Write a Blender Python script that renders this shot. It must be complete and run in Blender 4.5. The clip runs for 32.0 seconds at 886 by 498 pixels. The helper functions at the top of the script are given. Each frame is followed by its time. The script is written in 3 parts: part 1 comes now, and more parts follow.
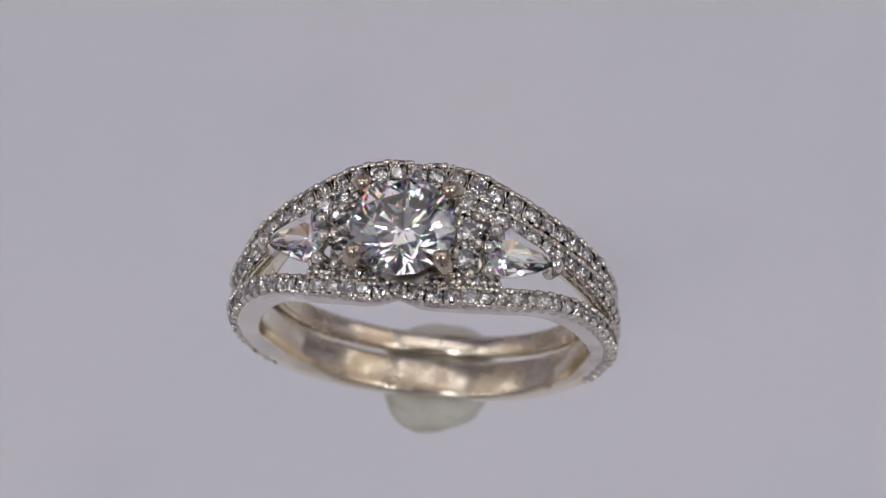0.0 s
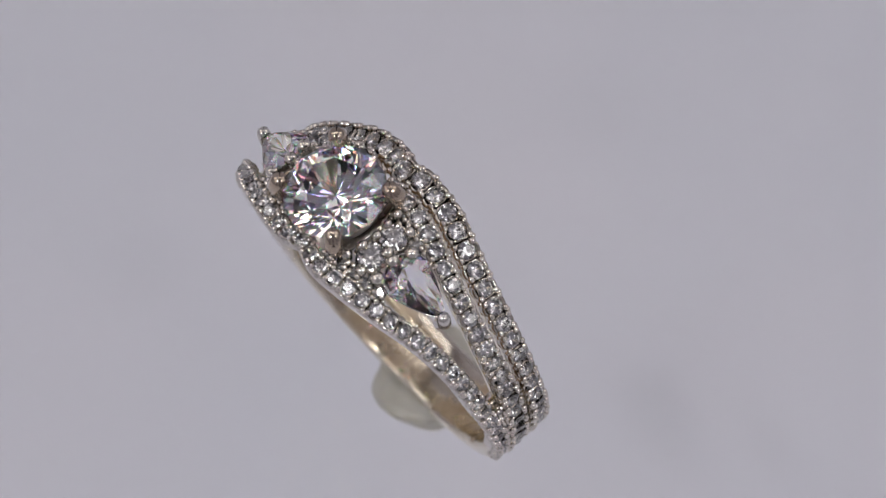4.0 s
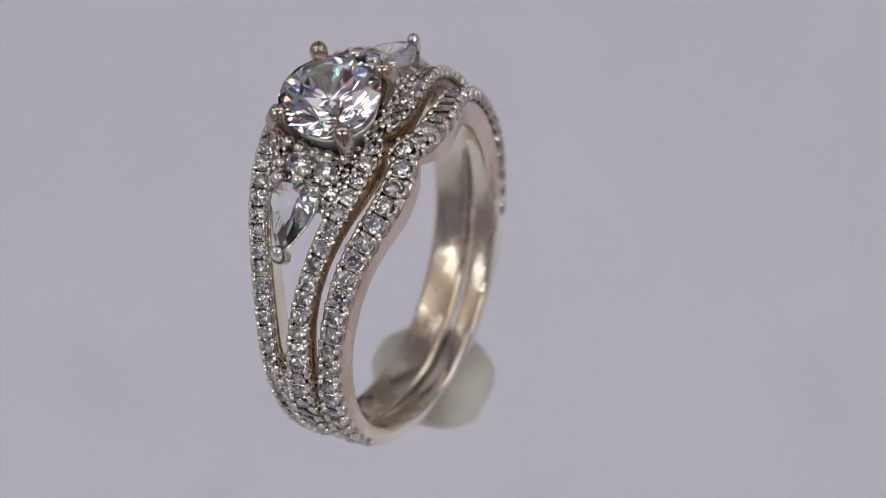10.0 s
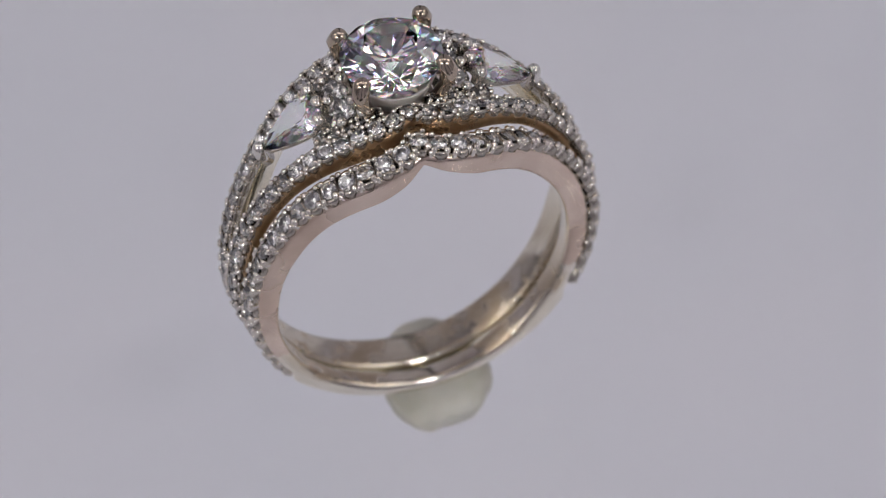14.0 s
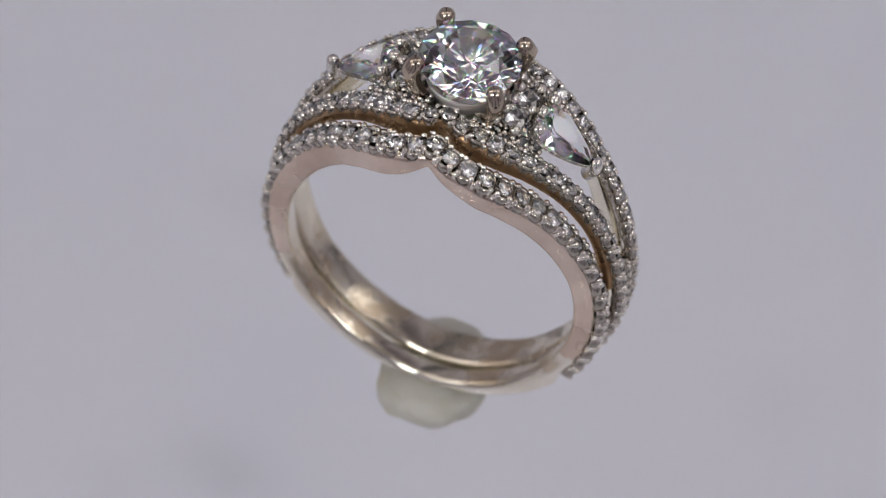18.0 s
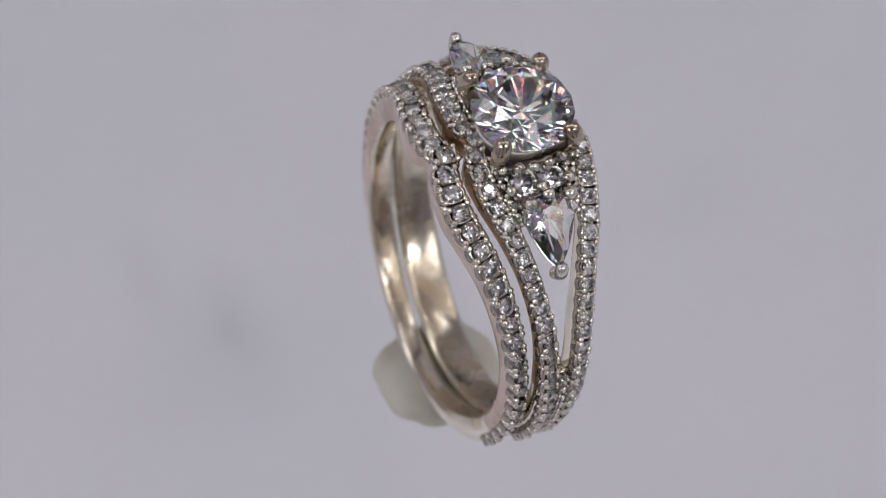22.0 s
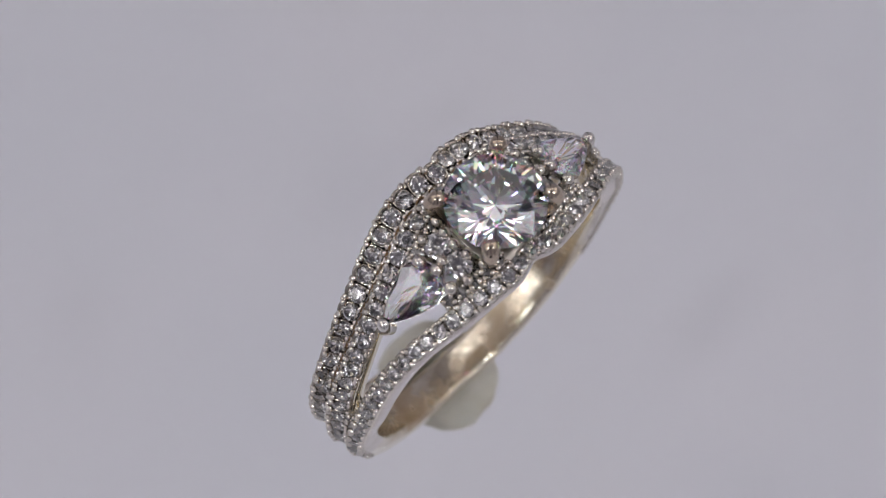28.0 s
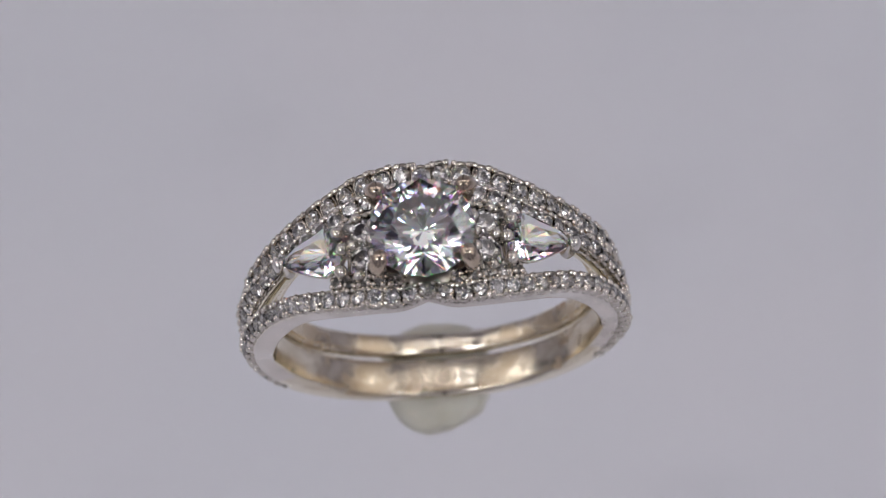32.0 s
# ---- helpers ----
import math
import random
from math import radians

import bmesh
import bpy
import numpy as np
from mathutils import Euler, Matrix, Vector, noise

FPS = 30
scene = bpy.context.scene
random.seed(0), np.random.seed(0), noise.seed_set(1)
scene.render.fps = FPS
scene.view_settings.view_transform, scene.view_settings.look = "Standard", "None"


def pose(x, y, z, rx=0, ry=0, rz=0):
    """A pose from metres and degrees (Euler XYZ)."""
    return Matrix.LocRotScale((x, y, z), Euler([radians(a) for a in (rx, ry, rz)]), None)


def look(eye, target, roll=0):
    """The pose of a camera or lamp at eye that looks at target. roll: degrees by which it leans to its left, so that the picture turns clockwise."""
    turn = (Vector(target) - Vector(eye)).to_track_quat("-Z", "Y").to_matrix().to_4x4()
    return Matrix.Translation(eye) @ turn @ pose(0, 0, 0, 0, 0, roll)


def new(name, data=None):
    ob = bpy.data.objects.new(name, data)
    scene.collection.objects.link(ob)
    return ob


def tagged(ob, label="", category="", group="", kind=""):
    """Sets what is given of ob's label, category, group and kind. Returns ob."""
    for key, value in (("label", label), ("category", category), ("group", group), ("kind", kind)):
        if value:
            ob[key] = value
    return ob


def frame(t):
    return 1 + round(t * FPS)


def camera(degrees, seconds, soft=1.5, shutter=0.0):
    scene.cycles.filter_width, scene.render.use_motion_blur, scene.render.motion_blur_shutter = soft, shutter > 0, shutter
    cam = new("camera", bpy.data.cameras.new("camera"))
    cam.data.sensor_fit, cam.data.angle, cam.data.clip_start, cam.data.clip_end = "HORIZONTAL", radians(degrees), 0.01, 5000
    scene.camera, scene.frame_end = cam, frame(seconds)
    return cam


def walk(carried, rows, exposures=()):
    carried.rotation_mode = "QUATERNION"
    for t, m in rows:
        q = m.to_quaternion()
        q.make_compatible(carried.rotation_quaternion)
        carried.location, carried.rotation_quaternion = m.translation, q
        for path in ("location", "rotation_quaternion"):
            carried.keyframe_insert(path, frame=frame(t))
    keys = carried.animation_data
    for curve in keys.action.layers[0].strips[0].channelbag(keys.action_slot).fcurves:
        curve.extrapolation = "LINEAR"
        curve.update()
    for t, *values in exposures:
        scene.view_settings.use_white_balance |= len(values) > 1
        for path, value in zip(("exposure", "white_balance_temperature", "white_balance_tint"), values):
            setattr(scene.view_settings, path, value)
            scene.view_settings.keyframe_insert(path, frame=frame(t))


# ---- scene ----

MM = 0.001
cam = camera(8.995, 32.0, soft=0.7)
cam.data.dof.use_dof, cam.data.dof.focus_distance, cam.data.dof.aperture_fstop = True, 0.2990, 44.0
EYE = pose(0.00015, -0.16662, 0.27031, 32.998, 1.756, -2.922)
walk(cam, [(0, EYE), (32, EYE)])

# ---------- light ----------
world = bpy.data.worlds.new("room")
scene.world = world
world.use_nodes = True
world.node_tree.nodes["Background"].inputs[0].default_value = (0.55, 0.56, 0.62, 1)
world.node_tree.nodes["Background"].inputs[1].default_value = 0.06
scene.view_settings.exposure = -0.05
LED = 1.05


# ---------- materials ----------
def material(name):
    m = bpy.data.materials.new(name)
    m.use_nodes = True
    nt = m.node_tree
    nt.nodes.clear()
    out = nt.nodes.new("ShaderNodeOutputMaterial")
    return m, nt, out


def node(nt, kind, **values):
    n = nt.nodes.new("ShaderNode" + kind)
    for key, value in values.items():
        n.inputs[key.replace("_", " ")].default_value = value
    return n


def ramp(nt, source, stops):
    r = nt.nodes.new("ShaderNodeValToRGB")
    while len(r.color_ramp.elements) < len(stops):
        r.color_ramp.elements.new(0.5)
    for e, (p, col) in zip(r.color_ramp.elements, stops):
        e.position, e.color = p, (*col, 1)
    nt.links.new(source, r.inputs[0])
    return r.outputs[0]


def bumped(nt, bsdf, source, strength, distance):
    b = node(nt, "Bump", Strength=strength, Distance=distance)
    nt.links.new(source, b.inputs["Height"])
    nt.links.new(b.outputs[0], bsdf.inputs["Normal"])


def metal(name, low, high, rough_low, rough_high, scale, bump, inner_tint=None):
    """White gold: polished, with faint wear and hairlines. The optional last colour dulls the inner side in patches,
    more towards the bottom.
    """
    m, nt, out = material(name)
    co = node(nt, "TexCoord")
    big = node(nt, "TexNoise", Scale=scale, Detail=4.0)
    fine = node(nt, "TexNoise", Scale=scale * 9, Detail=3.0)
    nt.links.new(co.outputs["Object"], big.inputs["Vector"])
    nt.links.new(co.outputs["Object"], fine.inputs["Vector"])
    bsdf = node(nt, "BsdfPrincipled", Metallic=1.0)
    v = lambda x: (x, x, x)
    colour = ramp(nt, big.outputs[0], [(0.35, low), (0.62, high)])
    rough = ramp(nt, big.outputs[0], [(0.35, v(rough_high)), (0.65, v(rough_low))])
    if inner_tint:
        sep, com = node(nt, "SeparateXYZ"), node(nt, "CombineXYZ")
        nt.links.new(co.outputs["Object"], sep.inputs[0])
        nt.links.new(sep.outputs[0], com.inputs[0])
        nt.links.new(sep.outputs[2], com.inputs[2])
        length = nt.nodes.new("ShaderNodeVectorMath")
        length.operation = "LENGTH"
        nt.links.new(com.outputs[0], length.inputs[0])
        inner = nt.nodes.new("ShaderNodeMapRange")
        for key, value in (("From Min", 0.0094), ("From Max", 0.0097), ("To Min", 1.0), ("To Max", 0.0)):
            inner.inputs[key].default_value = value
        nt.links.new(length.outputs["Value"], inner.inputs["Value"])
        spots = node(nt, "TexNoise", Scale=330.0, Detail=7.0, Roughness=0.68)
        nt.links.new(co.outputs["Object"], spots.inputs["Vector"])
        patchy = nt.nodes.new("ShaderNodeMath")
        patchy.operation = "MULTIPLY"
        nt.links.new(ramp(nt, spots.outputs[0], [(0.39, v(0.22)), (0.57, v(0.95))]), patchy.inputs[0])
        nt.links.new(inner.outputs[0], patchy.inputs[1])
        # The dull colour grows stronger towards the bottom of the ring.
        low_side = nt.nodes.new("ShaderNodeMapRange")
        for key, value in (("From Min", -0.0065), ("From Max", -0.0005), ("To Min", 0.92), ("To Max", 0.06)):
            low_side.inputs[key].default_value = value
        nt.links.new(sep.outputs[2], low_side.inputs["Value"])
        tint_fac = nt.nodes.new("ShaderNodeMath")
        tint_fac.operation = "MULTIPLY"
        nt.links.new(patchy.outputs[0], tint_fac.inputs[0])
        nt.links.new(low_side.outputs[0], tint_fac.inputs[1])
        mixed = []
        for source, target in ((colour, (*inner_tint, 1)), (rough, (0.42, 0.42, 0.42, 1))):
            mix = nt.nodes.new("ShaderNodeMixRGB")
            nt.links.new(tint_fac.outputs[0], mix.inputs[0])
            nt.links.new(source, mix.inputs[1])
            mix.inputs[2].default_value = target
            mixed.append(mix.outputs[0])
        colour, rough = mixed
    nt.links.new(colour, bsdf.inputs["Base Color"])
    nt.links.new(rough, bsdf.inputs["Roughness"])
    bumped(nt, bsdf, fine.outputs[0], bump, 0.00002)
    nt.links.new(bsdf.outputs[0], out.inputs[0])
    return m


WHITE_GOLD = metal("white_gold", (0.68, 0.645, 0.60), (0.80, 0.765, 0.72), 0.05, 0.13, 500, 0.15)
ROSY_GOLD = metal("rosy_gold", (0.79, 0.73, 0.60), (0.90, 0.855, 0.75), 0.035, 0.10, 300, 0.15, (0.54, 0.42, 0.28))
BEAD_GOLD = metal("bead_gold", (0.62, 0.57, 0.505), (0.79, 0.745, 0.68), 0.03, 0.08, 700, 0.05)
# Seat metal darkened in colour to stand in for shade between the pave stones.
SHADED_SEAT_GOLD = metal("shaded_seat_gold", (0.40, 0.36, 0.315), (0.56, 0.52, 0.465), 0.06, 0.14, 700, 0.2)
PRONG_GOLD = metal("prong_gold", (0.43, 0.345, 0.265), (0.58, 0.485, 0.39), 0.03, 0.09, 600, 0.1)
SATIN_GOLD = metal("satin_gold", (0.58, 0.45, 0.36), (0.765, 0.63, 0.53), 0.18, 0.32, 210, 0.3)
PALE_GOLD = metal("pale_gold", (0.84, 0.79, 0.74), (0.90, 0.86, 0.82), 0.34, 0.42, 500, 0.2)
ROSE_SATIN = metal("rose_satin", (0.62, 0.565, 0.515), (0.78, 0.73, 0.685), 0.14, 0.28, 260, 0.3)
BROWN_GOLD = metal("brown_gold", (0.30, 0.18, 0.09), (0.46, 0.31, 0.18), 0.22, 0.34, 700, 0.5)
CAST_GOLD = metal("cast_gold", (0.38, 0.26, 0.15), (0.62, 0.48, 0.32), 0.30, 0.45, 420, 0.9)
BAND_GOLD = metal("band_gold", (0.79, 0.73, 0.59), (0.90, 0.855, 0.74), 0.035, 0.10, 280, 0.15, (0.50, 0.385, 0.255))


def crystal(name, index, spread):
    """Cut stone: the refraction of red, green and blue light differs a little, which gives the fire."""
    m, nt, out = material(name)
    shaders = []
    for tint, ior in (((1.0, 0.5, 0.5), index - spread), ((0.5, 1.0, 0.5), index), ((0.5, 0.5, 1.0), index + spread)):
        g = nt.nodes.new("ShaderNodeBsdfGlass")
        g.inputs["Color"].default_value = (*[c / 0.667 for c in tint], 1)
        g.inputs["Roughness"].default_value = 0.0
        g.inputs["IOR"].default_value = ior
        shaders.append(g)
    first = node(nt, "MixShader", Fac=0.5)
    second = node(nt, "MixShader", Fac=0.3333)
    nt.links.new(shaders[0].outputs[0], first.inputs[1])
    nt.links.new(shaders[1].outputs[0], first.inputs[2])
    nt.links.new(first.outputs[0], second.inputs[1])
    nt.links.new(shaders[2].outputs[0], second.inputs[2])
    nt.links.new(second.outputs[0], out.inputs[0])
    return m


def clear(name, ior, colour):
    m, nt, out = material(name)
    g = nt.nodes.new("ShaderNodeBsdfGlass")
    g.inputs["Color"].default_value = (*colour, 1)
    g.inputs["Roughness"].default_value = 0.0
    g.inputs["IOR"].default_value = ior
    nt.links.new(g.outputs[0], out.inputs[0])
    return m


FIRE = crystal("brilliant", 2.16, 0.03)
PEAR = crystal("pear_crystal", 1.66, 0.016)
MELEE = clear("melee", 2.2, (0.99, 0.985, 0.98))


def putty_material():
    m, nt, out = material("putty")
    co = node(nt, "TexCoord")
    n1 = node(nt, "TexNoise", Scale=420.0, Detail=5.0)
    nt.links.new(co.outputs["Object"], n1.inputs["Vector"])
    bsdf = node(nt, "BsdfPrincipled", Roughness=0.42)
    nt.links.new(ramp(nt, n1.outputs[0], [(0.35, (0.44, 0.42, 0.355)), (0.65, (0.53, 0.51, 0.455))]), bsdf.inputs["Base Color"])
    bsdf.inputs["Subsurface Weight"].default_value = 0.6
    bsdf.inputs["Subsurface Radius"].default_value = (0.0022, 0.0020, 0.0016)
    bsdf.inputs["Subsurface Scale"].default_value = 1.0
    bumped(nt, bsdf, n1.outputs[0], 0.5, 0.00012)
    nt.links.new(bsdf.outputs[0], out.inputs[0])
    return m


def sheet_material(name, low, high):
    m, nt, out = material(name)
    co = node(nt, "TexCoord")
    n1 = node(nt, "TexNoise", Scale=14.0, Detail=3.0)
    n2 = node(nt, "TexNoise", Scale=900.0, Detail=2.0)
    nt.links.new(co.outputs["Object"], n1.inputs["Vector"])
    nt.links.new(co.outputs["Object"], n2.inputs["Vector"])
    bsdf = node(nt, "BsdfPrincipled", Roughness=0.85)
    nt.links.new(ramp(nt, n1.outputs[0], [(0.3, low), (0.7, high)]), bsdf.inputs["Base Color"])
    bumped(nt, bsdf, n2.outputs[0], 0.2, 0.0002)
    nt.links.new(bsdf.outputs[0], out.inputs[0])
    return m


def translucent_sheet():
    """Thin pale diffusing sheet that lets half of the light through."""
    m, nt, out = material("sheet")
    co = node(nt, "TexCoord")
    n1 = node(nt, "TexNoise", Scale=22.0, Detail=3.0)
    nt.links.new(co.outputs["Object"], n1.inputs["Vector"])
    tint = ramp(nt, n1.outputs[0], [(0.3, (0.715, 0.715, 0.785)), (0.7, (0.775, 0.75, 0.81))])
    front, through_light = node(nt, "BsdfDiffuse"), node(nt, "BsdfTranslucent")
    mix = node(nt, "MixShader", Fac=0.5)
    nt.links.new(tint, front.inputs["Color"])
    nt.links.new(tint, through_light.inputs["Color"])
    nt.links.new(front.outputs[0], mix.inputs[1])
    nt.links.new(through_light.outputs[0], mix.inputs[2])
    nt.links.new(mix.outputs[0], out.inputs[0])
    return m


SHEET = translucent_sheet()
FABRIC = sheet_material("tent_fabric", (0.60, 0.585, 0.64), (0.66, 0.64, 0.69))
WALL = sheet_material("studio_wall", (0.30, 0.30, 0.31), (0.36, 0.36, 0.37))
PLASTIC = sheet_material("dark_plastic", (0.03, 0.03, 0.03), (0.045, 0.045, 0.05))


def acrylic_material():
    """Clear acrylic with a faint gloss, a breath of dust and a few wiped smears."""
    m, nt, out = material("acrylic")
    co = node(nt, "TexCoord")
    wisps = node(nt, "TexNoise", Scale=190.0, Detail=4.0, Roughness=0.6)
    nt.links.new(co.outputs["Object"], wisps.inputs["Vector"])
    total = None
    # centre and half-axes in millimetres, heading in degrees, density
    for x, y, length, width, heading, dense in ((10.4, 7.2, 9.0, 3.4, 172, 0.062), (12.8, -10.2, 7.5, 2.8, -13, 0.060), (15.8, 9.8, 6.5, 2.6, 170, 0.045), (9.5, 9.0, 12.0, 9.0, 100, 0.048),
                                                (-6.0, 21.0, 9.0, 6.0, 40, 0.03), (4.0, -19.0, 9.0, 5.0, 75, 0.03), (-19.0, -4.0, 8.0, 6.0, 20, 0.03)):
        mp = node(nt, "Mapping", Location=(x * MM, y * MM, 0), Rotation=(0, 0, radians(heading)), Scale=(length * MM, width * MM, 1.0))
        mp.vector_type = "TEXTURE"
        ball = nt.nodes.new("ShaderNodeTexGradient")
        ball.gradient_type = "QUADRATIC_SPHERE"
        nt.links.new(co.outputs["Object"], mp.inputs["Vector"])
        nt.links.new(mp.outputs[0], ball.inputs[0])
        scaled = nt.nodes.new("ShaderNodeMath")
        scaled.operation = "MULTIPLY_ADD"
        nt.links.new(ball.outputs["Fac"], scaled.inputs[0])
        scaled.inputs[1].default_value = dense
        if total is None:
            scaled.inputs[2].default_value = 0.0
        else:
            nt.links.new(total, scaled.inputs[2])
        total = scaled.outputs[0]
    fac = nt.nodes.new("ShaderNodeMath")
    fac.operation = "MULTIPLY"
    nt.links.new(total, fac.inputs[0])
    nt.links.new(ramp(nt, wisps.outputs[0], [(0.30, (0.55, 0.55, 0.55)), (0.66, (1, 1, 1))]), fac.inputs[1])
    tr = node(nt, "BsdfTransparent")
    gl = node(nt, "BsdfGlossy", Roughness=0.06)
    smear = node(nt, "BsdfDiffuse", Color=(0.16, 0.165, 0.185, 1))
    a = node(nt, "MixShader", Fac=0.02)
    nt.links.new(tr.outputs[0], a.inputs[1])
    nt.links.new(gl.outputs[0], a.inputs[2])
    b = node(nt, "MixShader")
    nt.links.new(fac.outputs[0], b.inputs[0])
    nt.links.new(a.outputs[0], b.inputs[1])
    nt.links.new(smear.outputs[0], b.inputs[2])
    nt.links.new(b.outputs[0], out.inputs[0])
    return m


ACRYLIC = acrylic_material()


def glow_material(name, colour, strength):
    m, nt, out = material(name)
    e = node(nt, "Emission", Color=(*colour, 1), Strength=strength)
    nt.links.new(e.outputs[0], out.inputs[0])
    return m


LED_GLOW = glow_material("led_glow", (1.0, 0.97, 0.98), LED * 2.15)
CHIP_GLOW = glow_material("chip_glow", (1.0, 0.97, 1.0), LED * 9)


PAD_GLOW = glow_material("pad_glow", (1.0, 0.985, 0.99), 0.560)
HEAD_GLOW = glow_material("head_glow", (0.94, 0.97, 1.0), 44.0)
SOFT_GLOW = glow_material("soft_glow", (1.0, 0.94, 0.98), LED * 0.70)


# ---------- mesh helpers ----------
def part(name, bm, material, parent=None, label="", m=None, smooth=False):
    """One mesh object out of a bmesh, under its thing."""
    if isinstance(bm, bmesh.types.BMesh):
        if smooth:
            for face in bm.faces:
                face.smooth = True
        data = bpy.data.meshes.new(name)
        bm.to_mesh(data)
        bm.free()
        data.materials.append(material)
    else:
        data = bm
    ob = new(name, data)
    ob.parent = parent
    if m is not None:
        ob.matrix_basis = m
    if label:
        tagged(ob, label)
    return ob


def box(size, bevel=0.0, at=(0, 0, 0)):
    bm = bmesh.new()
    bmesh.ops.create_cube(bm, size=1.0)
    bmesh.ops.scale(bm, vec=size, verts=bm.verts)
    bmesh.ops.translate(bm, vec=at, verts=bm.verts)
    if bevel:
        bmesh.ops.bevel(bm, geom=list(bm.edges), offset=bevel, segments=2, affect="EDGES", profile=0.6)
    return bm


def loft(sections, closed_loop):
    """A skin over rings of points; the ends are capped unless the sections close on themselves."""
    bm = bmesh.new()
    rings = [[bm.verts.new(p) for p in sec] for sec in sections]
    k = len(rings[0])
    pairs = list(zip(rings, rings[1:])) + ([(rings[-1], rings[0])] if closed_loop else [])
    for r0, r1 in pairs:
        for i in range(k):
            j = (i + 1) % k
            bm.faces.new((r0[i], r0[j], r1[j], r1[i]))
    if not closed_loop:
        bm.faces.new(rings[0][::-1])
        bm.faces.new(rings[-1])
    bmesh.ops.recalc_face_normals(bm, faces=bm.faces)
    return bm


def table(xs, ys):
    """A smooth curve through knots, even in its argument."""
    xs, ys = np.array(xs, float), np.array(ys, float)
    slope = np.zeros(len(xs))
    d = np.diff(ys) / np.diff(xs)
    slope[1:-1] = np.where(d[:-1] * d[1:] > 0, 2 * d[:-1] * d[1:] / (d[:-1] + d[1:] + 1e-12), 0)
    slope[0], slope[-1] = d[0], d[-1]

    def f(a):
        a = min(max(abs(a), xs[0]), xs[-1])
        i = min(int(np.searchsorted(xs, a, side="right")) - 1, len(xs) - 2)
        h = xs[i + 1] - xs[i]
        u = (a - xs[i]) / h
        return float((1 + 2 * u) * (1 - u) ** 2 * ys[i] + u * (1 - u) ** 2 * h * slope[i] + u * u * (3 - 2 * u) * ys[i + 1] + u * u * (u - 1) * h * slope[i + 1])
    return f


# ---------- the rings' plan, in millimetres, angles from the top ----------
KNOTS = (0, 8, 18, 30, 45, 62, 80, 105, 180)
Y_A0 = table(KNOTS, (-3.34, -3.68, -3.44, -2.92, -2.10, -1.48, -1.15, -0.68, -0.36))
Y_A1 = table(KNOTS, (-2.42, -2.58, -2.24, -1.74, -0.98, -0.36, -0.06, 0.25, 0.30))
Y_E0 = table(KNOTS, (1.75, 2.05, 1.90, 1.35, 0.90, 0.52, 0.36, 0.10, 0.10))
Y_E1 = table(KNOTS, (2.70, 3.26, 3.10, 2.60, 2.08, 1.82, 1.76, 1.62, 1.95))
Y_W0 = table(KNOTS, (3.02, 3.38, 3.28, 2.86, 2.40, 2.14, 2.00, 1.84, 2.22))
Y_W1 = table(KNOTS, (4.70, 5.02, 4.93, 4.48, 3.90, 3.52, 3.30, 3.26, 3.48))
R_E = table((0, 15, 30, 45, 60, 80, 118, 180), (11.18, 11.02, 10.72, 10.52, 10.42, 10.40, 10.50, 10.30))
R_A = table((0, 15, 30, 45, 60, 80, 118, 180), (11.18, 11.20, 11.00, 10.78, 10.58, 10.44, 10.50, 10.30))
R_W = table((0, 6, 15, 30, 55, 80, 105, 126, 180), (10.34, 10.12, 9.90, 9.74, 9.76, 9.96, 10.22, 10.42, 10.36))


def two_sided(right, left):
    """A curve of a signed angle, with knots of its own on each side of the top; angles past 180 go on round the left side."""
    fr, fl = table(*right), table(*left)
    return lambda a: fr(a) if 0 <= a <= 180 else fl(a if a < 0 else 360 - a)


IN_E = two_sided(((0, 30, 60, 85, 108, 132, 180), (9.25, 9.42, 9.36, 9.15, 9.02, 9.28, 9.48)),
                 ((0, 30, 60, 85, 108, 128, 152, 180), (9.25, 9.42, 9.36, 9.05, 8.76, 8.92, 9.28, 9.48)))
IN_A = table((0, 20, 45, 65, 180), (10.15, 9.85, 9.20, 8.80, 8.75))
IN_W = two_sided(((0, 5, 11, 18, 30, 60, 85, 110, 135, 180), (9.05, 8.52, 8.05, 7.80, 7.72, 7.84, 8.24, 8.82, 9.24, 9.52)),
                 ((0, 6, 15, 26, 42, 60, 85, 110, 135, 160, 180), (9.05, 8.60, 8.08, 7.78, 7.70, 7.82, 8.24, 8.68, 9.00, 9.38, 9.52)))
PAVE_END = 122.0
BAND_END = 127.0
SEAT = 0.36


def polar(a, y, r):
    a = radians(a)
    if math.sin(a) < 0:
        y -= 0.58 * math.sin(a) ** 2  # the worn rings are bent a little, more so on this side
    else:
        y += 0.15 * math.sin(a) ** 2
    return Vector((r * math.sin(a), y, r * math.cos(a))) * MM


